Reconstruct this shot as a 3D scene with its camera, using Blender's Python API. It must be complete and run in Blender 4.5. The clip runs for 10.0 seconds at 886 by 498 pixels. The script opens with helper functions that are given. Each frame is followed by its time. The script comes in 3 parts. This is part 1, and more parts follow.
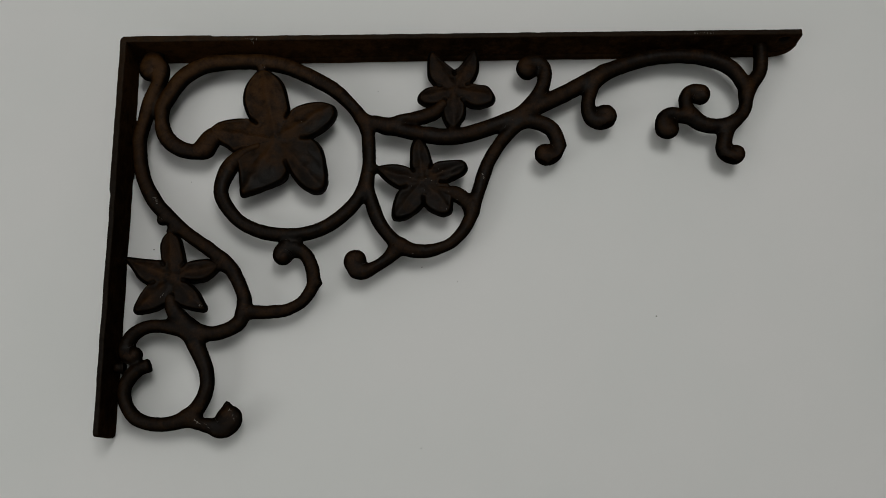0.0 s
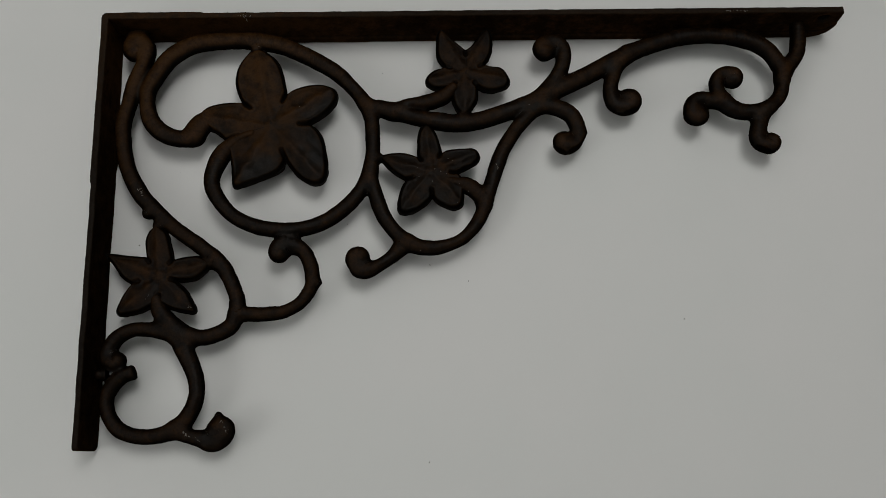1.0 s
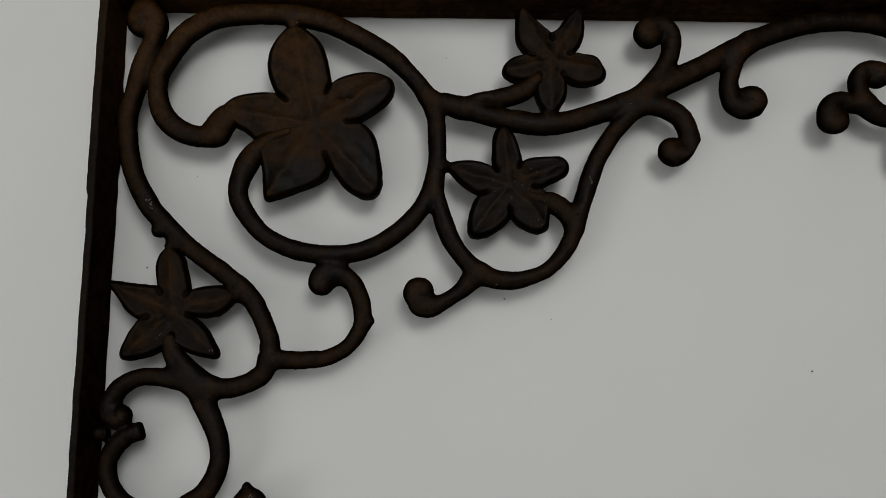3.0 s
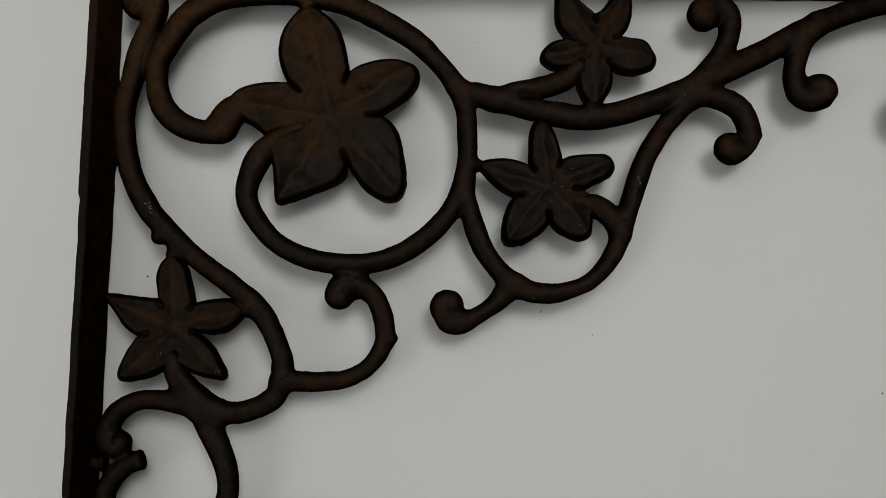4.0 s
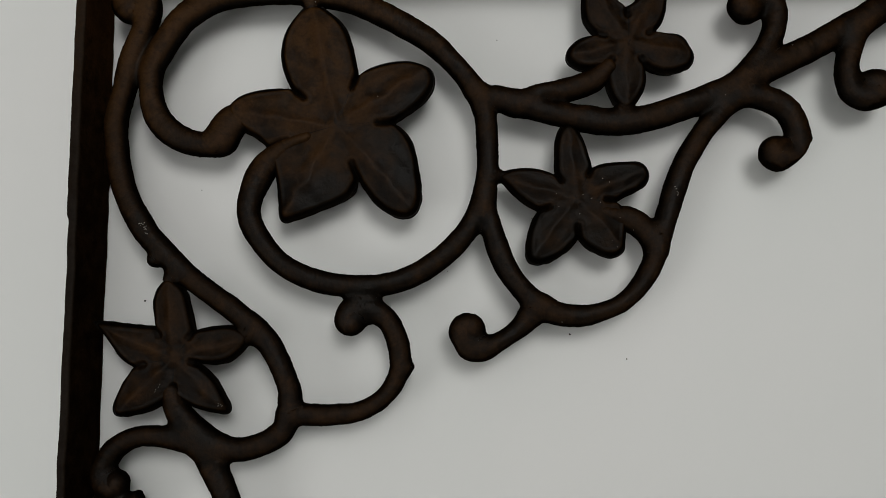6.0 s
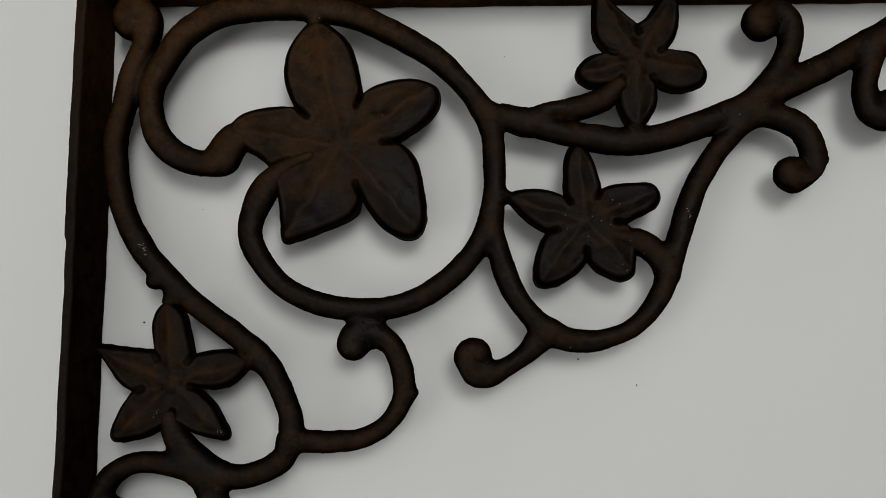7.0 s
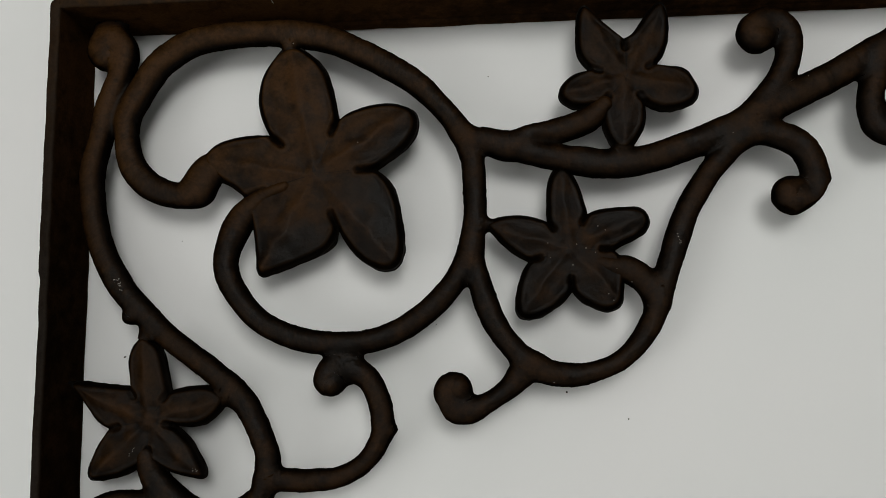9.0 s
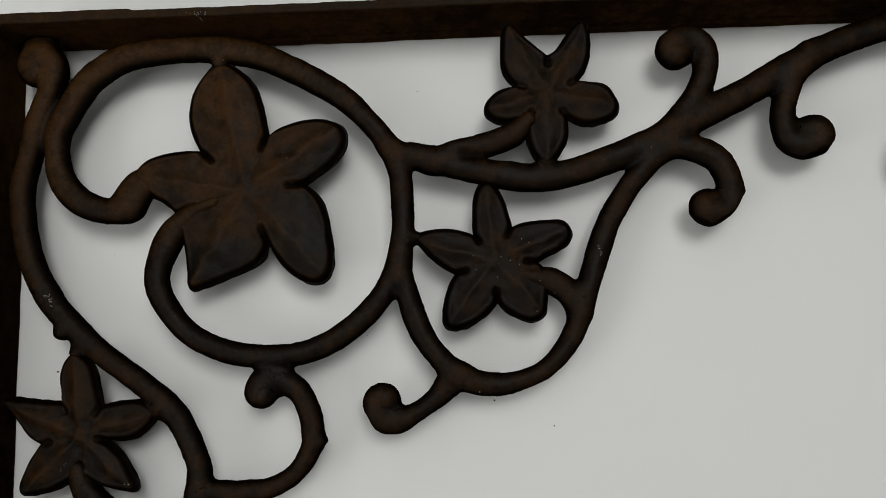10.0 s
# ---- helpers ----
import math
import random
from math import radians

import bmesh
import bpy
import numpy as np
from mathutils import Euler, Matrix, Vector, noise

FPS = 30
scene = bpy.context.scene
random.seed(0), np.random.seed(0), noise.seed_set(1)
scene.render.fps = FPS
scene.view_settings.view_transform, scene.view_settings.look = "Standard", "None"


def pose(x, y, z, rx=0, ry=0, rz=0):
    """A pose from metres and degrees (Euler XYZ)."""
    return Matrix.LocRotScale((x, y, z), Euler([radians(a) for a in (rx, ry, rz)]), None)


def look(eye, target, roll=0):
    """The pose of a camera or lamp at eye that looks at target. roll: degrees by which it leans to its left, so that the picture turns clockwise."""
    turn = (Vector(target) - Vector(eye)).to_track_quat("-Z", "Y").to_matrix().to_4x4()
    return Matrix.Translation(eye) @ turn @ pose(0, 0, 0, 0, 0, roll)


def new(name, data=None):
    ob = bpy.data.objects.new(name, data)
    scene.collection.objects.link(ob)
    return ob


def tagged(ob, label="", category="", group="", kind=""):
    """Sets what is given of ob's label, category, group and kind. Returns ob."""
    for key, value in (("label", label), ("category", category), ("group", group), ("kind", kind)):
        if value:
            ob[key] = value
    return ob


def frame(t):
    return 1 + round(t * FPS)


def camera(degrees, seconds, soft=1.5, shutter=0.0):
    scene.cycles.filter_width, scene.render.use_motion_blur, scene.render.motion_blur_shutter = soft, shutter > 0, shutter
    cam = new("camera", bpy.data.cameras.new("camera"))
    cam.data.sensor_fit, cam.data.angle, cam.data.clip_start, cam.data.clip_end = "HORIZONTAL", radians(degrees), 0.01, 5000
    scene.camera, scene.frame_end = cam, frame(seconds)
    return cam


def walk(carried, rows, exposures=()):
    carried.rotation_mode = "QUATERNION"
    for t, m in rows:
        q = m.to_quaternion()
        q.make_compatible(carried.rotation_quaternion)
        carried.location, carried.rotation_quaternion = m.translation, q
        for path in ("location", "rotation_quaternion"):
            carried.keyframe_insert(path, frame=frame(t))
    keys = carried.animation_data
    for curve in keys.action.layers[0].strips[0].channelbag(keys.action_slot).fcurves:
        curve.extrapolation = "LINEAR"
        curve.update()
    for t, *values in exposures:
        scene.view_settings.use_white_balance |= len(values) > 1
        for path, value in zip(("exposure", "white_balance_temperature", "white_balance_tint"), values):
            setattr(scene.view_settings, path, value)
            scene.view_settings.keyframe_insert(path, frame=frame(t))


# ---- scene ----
cam = camera(55.0, 10.0, soft=0.5)
PATH = [
    (0.0, 0.1300, -0.1927, 0.3634, 15.16, -1.30, -1.50),
    (0.5, 0.1296, -0.1887, 0.3519, 14.96, -1.11, -1.38),
    (1.0, 0.1268, -0.1799, 0.3364, 14.04, -1.35, -1.38),
    (1.5, 0.1210, -0.1670, 0.3232, 12.52, -2.04, -1.17),
    (2.0, 0.1110, -0.1550, 0.3154, 11.49, -3.39, -1.22),
    (2.5, 0.1019, -0.1482, 0.2971, 11.63, -3.23, -0.72),
    (2.7, 0.1010, -0.1442, 0.2884, 11.32, -2.80, -0.52),
    (3.8, 0.0960, -0.1279, 0.2604, 9.74, -1.69, 0.02),
    (4.0, 0.0957, -0.1223, 0.2540, 8.65, -1.42, 0.01),
    (4.5, 0.0983, -0.1186, 0.2484, 8.12, -0.10, -0.56),
    (5.0, 0.0994, -0.1171, 0.2434, 8.25, 0.32, -0.60),
    (5.5, 0.0972, -0.1116, 0.2385, 7.41, -0.03, -0.84),
    (5.7, 0.0970, -0.1116, 0.2376, 7.73, -0.02, -0.57),
    (6.8, 0.0974, -0.1046, 0.2299, 7.68, 0.71, -0.42),
    (7.0, 0.0978, -0.1043, 0.2307, 7.83, 0.69, -0.20),
    (7.5, 0.0963, -0.1021, 0.2283, 7.82, 0.24, -0.43),
    (8.0, 0.0972, -0.0997, 0.2249, 7.73, 0.33, -0.42),
    (8.5, 0.1012, -0.0964, 0.2227, 7.27, 1.22, -0.31),
    (8.8, 0.1089, -0.0961, 0.2228, 7.57, 2.93, -0.60),
    (9.0, 0.1168, -0.0950, 0.2231, 7.62, 4.42, -0.64),
    (9.2, 0.1192, -0.0927, 0.2243, 7.17, 3.91, -0.76),
    (9.5, 0.1272, -0.0932, 0.2256, 7.59, 4.37, -1.11),
    (10.0, 0.1276, -0.0916, 0.2276, 7.34, 2.41, -1.42),
]
EXPOSURES = [(0.0, -0.89), (1.5, -0.92), (2.5, -0.82), (4.0, -0.72), (5.0, -0.58), (7.5, -0.51), (9.0, -0.37), (10.0, -0.36)]
walk(cam, [(t, pose(*p)) for t, *p in PATH], EXPOSURES)

# ---- light: ceiling lamps of a plain room, and its weak ambient light ----
world = bpy.data.worlds.new("room_air")
world.use_nodes = True
world.node_tree.nodes["Background"].inputs[0].default_value = (0.9, 0.95, 1.0, 1)
world.node_tree.nodes["Background"].inputs[1].default_value = 0.05
scene.world = world


def area_lamp(name, m, sx, sy, watts, colour):
    data = bpy.data.lights.new(name, "AREA")
    data.shape, data.size, data.size_y, data.energy, data.color = "RECTANGLE", sx, sy, watts, colour
    ob = new(name, data)
    ob.matrix_world = m
    return ob


area_lamp("ceiling_lamp", look((0.34, 0.32, 1.48), (0.15, -0.08, 0)), 0.52, 0.52, 9.3, (0.985, 0.985, 0.945))
area_lamp("ceiling_lamp", look((-0.22, 0.20, 1.35), (0.10, -0.08, 0)), 1.50, 1.50, 6.0, (0.985, 0.985, 0.945))
area_lamp("window_lamp", look((-0.70, -0.46, 0.72), (0.15, -0.08, 0)), 0.42, 0.42, 2.3, (0.985, 0.985, 0.945))


# ---- materials ----
def material(name):
    mat = bpy.data.materials.new(name)
    mat.use_nodes = True
    return mat, mat.node_tree, mat.node_tree.nodes["Principled BSDF"]


def node(tree, kind, **inputs):
    n = tree.nodes.new(kind)
    for key, value in inputs.items():
        n.inputs[key.replace("_", " ")].default_value = value
    return n


def noise_tex(tree, coord, scale, detail=4.0, rough=0.55):
    n = node(tree, "ShaderNodeTexNoise", Scale=scale, Detail=detail, Roughness=rough)
    tree.links.new(coord.outputs["Object"], n.inputs["Vector"])
    return n


def ramp(tree, source, stops):
    r = tree.nodes.new("ShaderNodeValToRGB")
    e = r.color_ramp.elements
    e[0].position, e[0].color = stops[0][0], (*stops[0][1], 1)
    e[1].position, e[1].color = stops[-1][0], (*stops[-1][1], 1)
    for p, c in stops[1:-1]:
        e.new(p).color = (*c, 1)
    tree.links.new(source, r.inputs["Fac"])
    return r


def mix(tree, fac, a, b, mode="MIX"):
    m = tree.nodes.new("ShaderNodeMix")
    m.data_type, m.blend_type = "RGBA", mode
    for socket, value in ((m.inputs[0], fac), (m.inputs[6], a), (m.inputs[7], b)):
        if isinstance(value, (float, int)):
            socket.default_value = value
        elif isinstance(value, tuple):
            socket.default_value = (*value, 1)
        else:
            tree.links.new(value, socket)
    return m.outputs[2]


def bump(tree, shader, source, strength, distance, before=None):
    b = node(tree, "ShaderNodeBump", Strength=strength, Distance=distance)
    tree.links.new(source, b.inputs["Height"])
    if before:
        tree.links.new(before.outputs[0], b.inputs["Normal"])
    tree.links.new(b.outputs[0], shader.inputs["Normal"])
    return b


def span(tree, source, low, high, a=0.0, b=1.0):
    """A smooth step of a value, from a at low to b at high."""
    n = tree.nodes.new("ShaderNodeMapRange")
    n.interpolation_type = "SMOOTHSTEP"
    for key, value in (("From Min", low), ("From Max", high), ("To Min", a), ("To Max", b)):
        n.inputs[key].default_value = value
    tree.links.new(source, n.inputs["Value"])
    return n.outputs[0]


def calc(tree, kind, a, b):
    n = tree.nodes.new("ShaderNodeMath")
    n.operation, n.use_clamp = kind, True
    for socket, value in zip(n.inputs, (a, b)):
        if isinstance(value, (float, int)):
            socket.default_value = value
        else:
            tree.links.new(value, socket)
    return n.outputs[0]


# where use has rubbed the coat down to rust: place, reach, how far
RUBBED = [((0.036, 0.002, 0.012), 0.075, 0.75), ((0.149, -0.092, 0.012), 0.026, 0.50), ((0.074, -0.122, 0.012), 0.022, 0.45),
          ((0.186, -0.030, 0.012), 0.040, 0.35), ((0.068, -0.044, 0.014), 0.024, 0.50), ((0.026, -0.105, 0.014), 0.026, 0.55),
          ((0.148, -0.024, 0.014), 0.024, 0.50), ((0.128, -0.040, 0.012), 0.022, 0.30), ((0.128, -0.066, 0.014), 0.024, 0.38)]


def make_iron(name, relief):
    """Black-coated cast iron: rust shows on rubbed stretches, ridges and edges, and the hollows keep their coat. On
    relief, shade on the sides is painted in by height.
    """
    mat, tree, sh = material(name)
    co = tree.nodes.new("ShaderNodeTexCoord")
    shape = tree.nodes.new("ShaderNodeNewGeometry").outputs["Pointiness"]
    split = tree.nodes.new("ShaderNodeSeparateXYZ")
    tree.links.new(co.outputs["Object"], split.inputs[0])
    patches = noise_tex(tree, co, 60, 6, 0.66)
    streak = noise_tex(tree, co, 240, 5, 0.65)
    grain = noise_tex(tree, co, 1300, 4, 0.7)
    lumps = noise_tex(tree, co, 260, 3, 0.6)
    coat = ramp(tree, streak.outputs["Fac"], [(0.33, COAT[0]), (0.52, COAT[1]), (0.72, COAT[2])])
    rust = ramp(tree, streak.outputs["Fac"], [(p, tuple((1.0 if relief else 1.7) * v for v in c)) for p, c in zip((0.28, 0.52, 0.78), RUST)])
    worn = span(tree, patches.outputs["Fac"], 0.42, 0.66, 0.05, 0.80) if relief else span(tree, patches.outputs["Fac"], 0.36, 0.66, 0.40, 0.90)
    for place, reach, much in RUBBED:
        far = tree.nodes.new("ShaderNodeVectorMath")
        far.operation = "DISTANCE"
        tree.links.new(co.outputs["Object"], far.inputs[0])
        far.inputs[1].default_value = place
        bare = calc(tree, "MULTIPLY", span(tree, far.outputs["Value"], 0.2 * reach, reach, much, 0.0), span(tree, streak.outputs["Fac"], 0.28, 0.60, 0.45, 1.0))
        worn = calc(tree, "ADD", worn, bare)
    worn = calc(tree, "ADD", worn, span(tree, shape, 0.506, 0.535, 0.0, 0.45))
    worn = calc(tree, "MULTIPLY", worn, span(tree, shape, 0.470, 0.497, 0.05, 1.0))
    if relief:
        # wear on the tops of the relief, plus shade painted onto its sides by height
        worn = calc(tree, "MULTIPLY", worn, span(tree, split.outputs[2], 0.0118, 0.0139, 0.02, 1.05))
    else:
        # less rust colour towards the foot of the wall flange
        far = tree.nodes.new("ShaderNodeVectorMath")
        far.operation = "DISTANCE"
        tree.links.new(co.outputs["Object"], far.inputs[0])
        far.inputs[1].default_value = (-0.005, -0.130, 0.010)
        worn = calc(tree, "MULTIPLY", worn, span(tree, far.outputs["Value"], 0.070, 0.150, 0.42, 1.0))
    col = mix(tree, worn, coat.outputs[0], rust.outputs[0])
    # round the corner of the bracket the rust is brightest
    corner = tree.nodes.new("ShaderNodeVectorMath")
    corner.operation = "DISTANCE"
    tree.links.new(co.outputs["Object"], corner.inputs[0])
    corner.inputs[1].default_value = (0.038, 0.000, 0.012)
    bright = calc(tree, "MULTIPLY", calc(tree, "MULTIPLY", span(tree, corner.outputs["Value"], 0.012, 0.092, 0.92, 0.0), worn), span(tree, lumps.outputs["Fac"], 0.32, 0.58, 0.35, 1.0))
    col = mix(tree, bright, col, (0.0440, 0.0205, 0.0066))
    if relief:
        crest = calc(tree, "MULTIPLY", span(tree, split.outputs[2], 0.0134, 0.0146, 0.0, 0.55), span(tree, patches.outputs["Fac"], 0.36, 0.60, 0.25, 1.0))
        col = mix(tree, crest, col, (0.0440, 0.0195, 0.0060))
    if not relief:
        # the standing edges of the plates are scraped to dull grey
        lip = calc(tree, "MULTIPLY", span(tree, split.outputs[2], 0.0192, 0.0202), span(tree, streak.outputs["Fac"], 0.36, 0.58, 0.35, 1.0))
        col = mix(tree, calc(tree, "MULTIPLY", lip, 0.7), col, (0.0135, 0.0110, 0.0088))
    fine = ramp(tree, grain.outputs["Fac"], [(0.3, (0.6, 0.6, 0.6)), (0.7, (1.4, 1.37, 1.34))])
    col = mix(tree, 0.55, col, fine.outputs[0], "MULTIPLY")
    tree.links.new(col, sh.inputs["Base Color"])
    gloss = calc(tree, "ADD", span(tree, patches.outputs["Fac"], 0.35, 0.65, 0.36, 0.46), calc(tree, "MULTIPLY", worn, 0.16))
    tree.links.new(gloss, sh.inputs["Roughness"])
    # the rough casting loses its gloss where it is seen edge on
    facing = tree.nodes.new("ShaderNodeLayerWeight").outputs["Facing"]
    tree.links.new(span(tree, facing, 0.04, 0.42, 0.085 if relief else 0.04, 0.0), sh.inputs["Specular IOR Level"])
    b = bump(tree, sh, lumps.outputs["Fac"], 0.32 if relief else 0.2, 0.0006)
    bump(tree, sh, grain.outputs["Fac"], 0.75, 0.00016, b)
    return mat


def make_sheet():
    mat, tree, sh = material("white_sheet")
    co = tree.nodes.new("ShaderNodeTexCoord")
    cloud = noise_tex(tree, co, 9, 3)
    tooth = noise_tex(tree, co, 900, 3)
    tint = ramp(tree, cloud.outputs["Fac"], [(0.35, (0.775, 0.785, 0.780)), (0.65, (0.805, 0.800, 0.800))])
    tree.links.new(tint.outputs[0], sh.inputs["Base Color"])
    sh.inputs["Roughness"].default_value = 0.55
    sh.inputs["Specular IOR Level"].default_value = 0.3
    bump(tree, sh, tooth.outputs["Fac"], 0.08, 0.0001)
    return mat


def make_paint(name, dark, light, scale):
    mat, tree, sh = material(name)
    co = tree.nodes.new("ShaderNodeTexCoord")
    c = ramp(tree, noise_tex(tree, co, scale, 5).outputs["Fac"], [(0.3, dark), (0.7, light)])
    tree.links.new(c.outputs[0], sh.inputs["Base Color"])
    sh.inputs["Roughness"].default_value = 0.8
    return mat


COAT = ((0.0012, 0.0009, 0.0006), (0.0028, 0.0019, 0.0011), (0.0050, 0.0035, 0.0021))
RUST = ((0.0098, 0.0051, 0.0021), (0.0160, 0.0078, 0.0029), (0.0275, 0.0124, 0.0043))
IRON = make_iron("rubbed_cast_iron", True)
PLATE = make_iron("plain_cast_iron", False)
SHEET = make_sheet()
WALL = make_paint("wall_paint", (0.50, 0.50, 0.49), (0.55, 0.55, 0.54), 6)
DUST = make_paint("dark_dust", (0.03, 0.025, 0.02), (0.07, 0.06, 0.05), 900)
MM = 0.001


# ---- helpers for meshes ----
def mesh_of(name, bm, mat, turned=False):
    if not turned:
        bmesh.ops.recalc_face_normals(bm, faces=bm.faces[:])
    me = bpy.data.meshes.new(name)
    bm.to_mesh(me)
    bm.free()
    me.materials.append(mat)
    return me


def part(name, bm, mat, parent, label="", smooth=True, turned=False):
    me = mesh_of(name, bm, mat, turned)
    if smooth:
        me.polygons.foreach_set("use_smooth", [True] * len(me.polygons))
    ob = new(name, me)
    ob.parent = parent
    return tagged(ob, label)


def slab(name, x0, x1, y0, y1, z0, z1, mat, label, category):
    bm = bmesh.new()
    bmesh.ops.create_cube(bm, size=1)
    for v in bm.verts:
        v.co = Vector((x0 if v.co.x < 0 else x1, y0 if v.co.y < 0 else y1, z0 if v.co.z < 0 else z1))
    return tagged(new(name, mesh_of(name, bm, mat)), label, category, kind="structure")


def glide(nodes, step):
    """Points along a smooth curve through the nodes, at about that step."""
    p = [Vector(n) for n in nodes]
    p = [2 * p[0] - p[1], *p, 2 * p[-1] - p[-2]]
    out = []
    for a, b, c, d in zip(p, p[1:], p[2:], p[3:]):
        n = max(2, round((c - b).length / step))
        for i in range(n):
            t = i / n
            out.append(0.5 * (2 * b + (c - a) * t + (2 * a - 5 * b + 4 * c - d) * t * t + (3 * b - a - 3 * c + d) * t ** 3))
    out.append(p[-2])
    for _ in range(3):
        out = [out[0], *[(a + 2 * b + c) / 4 for a, b, c in zip(out, out[1:], out[2:])], out[-1]]
    return out


def loft(bm, rings):
    """Skin over closed rings of equal count, capped at both ends."""
    rows = [[bm.verts.new(p) for p in ring] for ring in rings]
    for a, b in zip(rows, rows[1:]):
        for i in range(len(a)):
            j = (i + 1) % len(a)
            bm.faces.new((a[i], a[j], b[j], b[i]))
    bm.faces.new(rows[0][::-1])
    bm.faces.new(rows[-1])


def rough(p, size, amount, seed=0.0):
    return amount * noise.noise(Vector(p) / size + Vector((seed, 1.7 * seed, 0)))


# ---- the setting ----
slab("tabletop", -1.2, 1.4, -1.3, 1.1, -0.03, 0.0, SHEET, "plain matt white tabletop sheet with a few dust specks", "tabletop")
slab("wall_north", -1.3, 1.5, 1.1, 1.2, -0.03, 1.6, WALL, "plain off-white painted wall", "wall")
slab("wall_south", -1.3, 1.5, -1.4, -1.3, -0.03, 1.6, WALL, "plain off-white painted wall", "wall")
slab("wall_west", -1.3, -1.2, -1.3, 1.1, -0.03, 1.6, WALL, "plain off-white painted wall", "wall")
slab("wall_east", 1.4, 1.5, -1.3, 1.1, -0.03, 1.6, WALL, "plain off-white painted wall", "wall")
slab("ceiling", -1.3, 1.5, -1.4, 1.2, 1.6, 1.7, WALL, "plain off-white painted ceiling", "ceiling")

# ---- the cast iron bracket ----
bracket = tagged(new("shelf_bracket"), "dark rusty cast iron shelf bracket with vine scrolls and leaves", "shelf bracket")
bracket.empty_display_size = 0.02
HEIGHT, MID = 20.5, 10.3


def plate(name, length, place, low_end, seed, label, thick, top_thick, ledge, step_out, bosses):
    """A flange carried along its length: drafted faces, worn edges, a low ledge at the foot of the inner face along the
    stretch ledge, the far end cut to a curve. bosses: (along, height, radius, rise) of lumps and sinkings on the inner face."""
    bm = bmesh.new()
    rings = []
    n = int(length / 0.7)
    for k in range(n + 1):
        s = length * k / n
        left = length - s
        lo, hi = 0.0, HEIGHT
        if left < low_end:
            lo = low_end * 1.3 * (1 - math.sqrt(max(0.0, 1 - (1 - left / low_end) ** 2)))
        if left < 1.4:
            hi -= 1.4 - math.sqrt(max(0.0, 1.4 ** 2 - (1.4 - left) ** 2))
        lo = min(lo, hi - 3)
        step = 0.25 * math.tanh((s - 40 - 25 * seed) / 0.6)
        wave = 0.2 * noise.noise(Vector((s / 30, seed, 0)))
        th, top = thick + wave - 0.7 * max(0.0, 1 - s / 45), top_thick + wave
        line = [(0.35, 0.0, 0)] + [(0.0, 0.35 + 0.98 * i, 0) for i in range(21)] + [(0.12, HEIGHT - 0.12, 0), (0.45, HEIGHT, 0)]
        line += [(0.45 + (top - 0.9) * i / 4, HEIGHT, 1) for i in range(1, 4)] + [(top - 0.45, HEIGHT, 1), (top - 0.12, HEIGHT - 0.12, 1)]
        foot = step_out * max(0.0, min(1.0, (ledge[1] - s) / 4, (s - ledge[0]) / 4))
        for i in range(25):
            z = (HEIGHT - 0.45) * (1 - i / 25)
            out = th - (th - top) * z / HEIGHT
            out += foot * (0.5 - 0.5 * math.tanh((z - 4.4) / 0.35))
            for along, height, radius, rise in bosses:
                r2 = ((s - along) ** 2 + (z - height) ** 2) / radius ** 2
                out += rise * math.exp(-r2 ** 2) if r2 < 4 else 0
            line.append((out, z, 1))
        line.append((th - 0.3, 0.0, 1))
        ring = []
        turn = 1.6 - math.sqrt(1.6 ** 2 - max(0.0, 1.6 - s) ** 2)  # the rounded outer corner
        for u, z, inner in line:
            u += 0 if inner else turn
            z = lo + z * (hi - lo) / HEIGHT
            u += (0 if inner else step) + rough((s, u, z), 7, 0.2, seed) + rough((s, u, z), 1.6, 0.06, seed)
            if z > 1:
                z += rough((s, z, u), 5, 0.2, seed + 3) + rough((s, z, u), 1.5, 0.10, seed + 5)
            ring.append(place @ Vector((s * MM, u * MM, max(0, z) * MM)))
        rings.append(ring)
    loft(bm, rings)
    return part(name, bm, PLATE, bracket, label)


plate("shelf_plate", 306.5, Matrix.Translation((0, 0.0005, 0)) @ Matrix.Diagonal((1, -1, 1, 1)), 8.0, 0.0, "flat iron shelf flange standing on its long edge", 3.35, 2.6, (48, 312), 0.55, [(300, 14.5, 2.7, -1.9), (54, 9, 3, 0.3)])
plate("wall_plate", 173.5, Matrix.Translation((-0.00015, 0.0004, 0)) @ pose(0, 0, 0, 0, 0, -89.65), 2.5, 1.3, "flat iron wall flange standing on its long edge", 2.65, 2.35, (30, 62), 0.5, [(44, 9, 2.2, 0.7), (34, 6, 2.0, 0.4), (58, 7, 3.0, 0.4)])


VINES = []  # every vine and curl of the casting: (points, half widths, half height, ring vertices, part names)


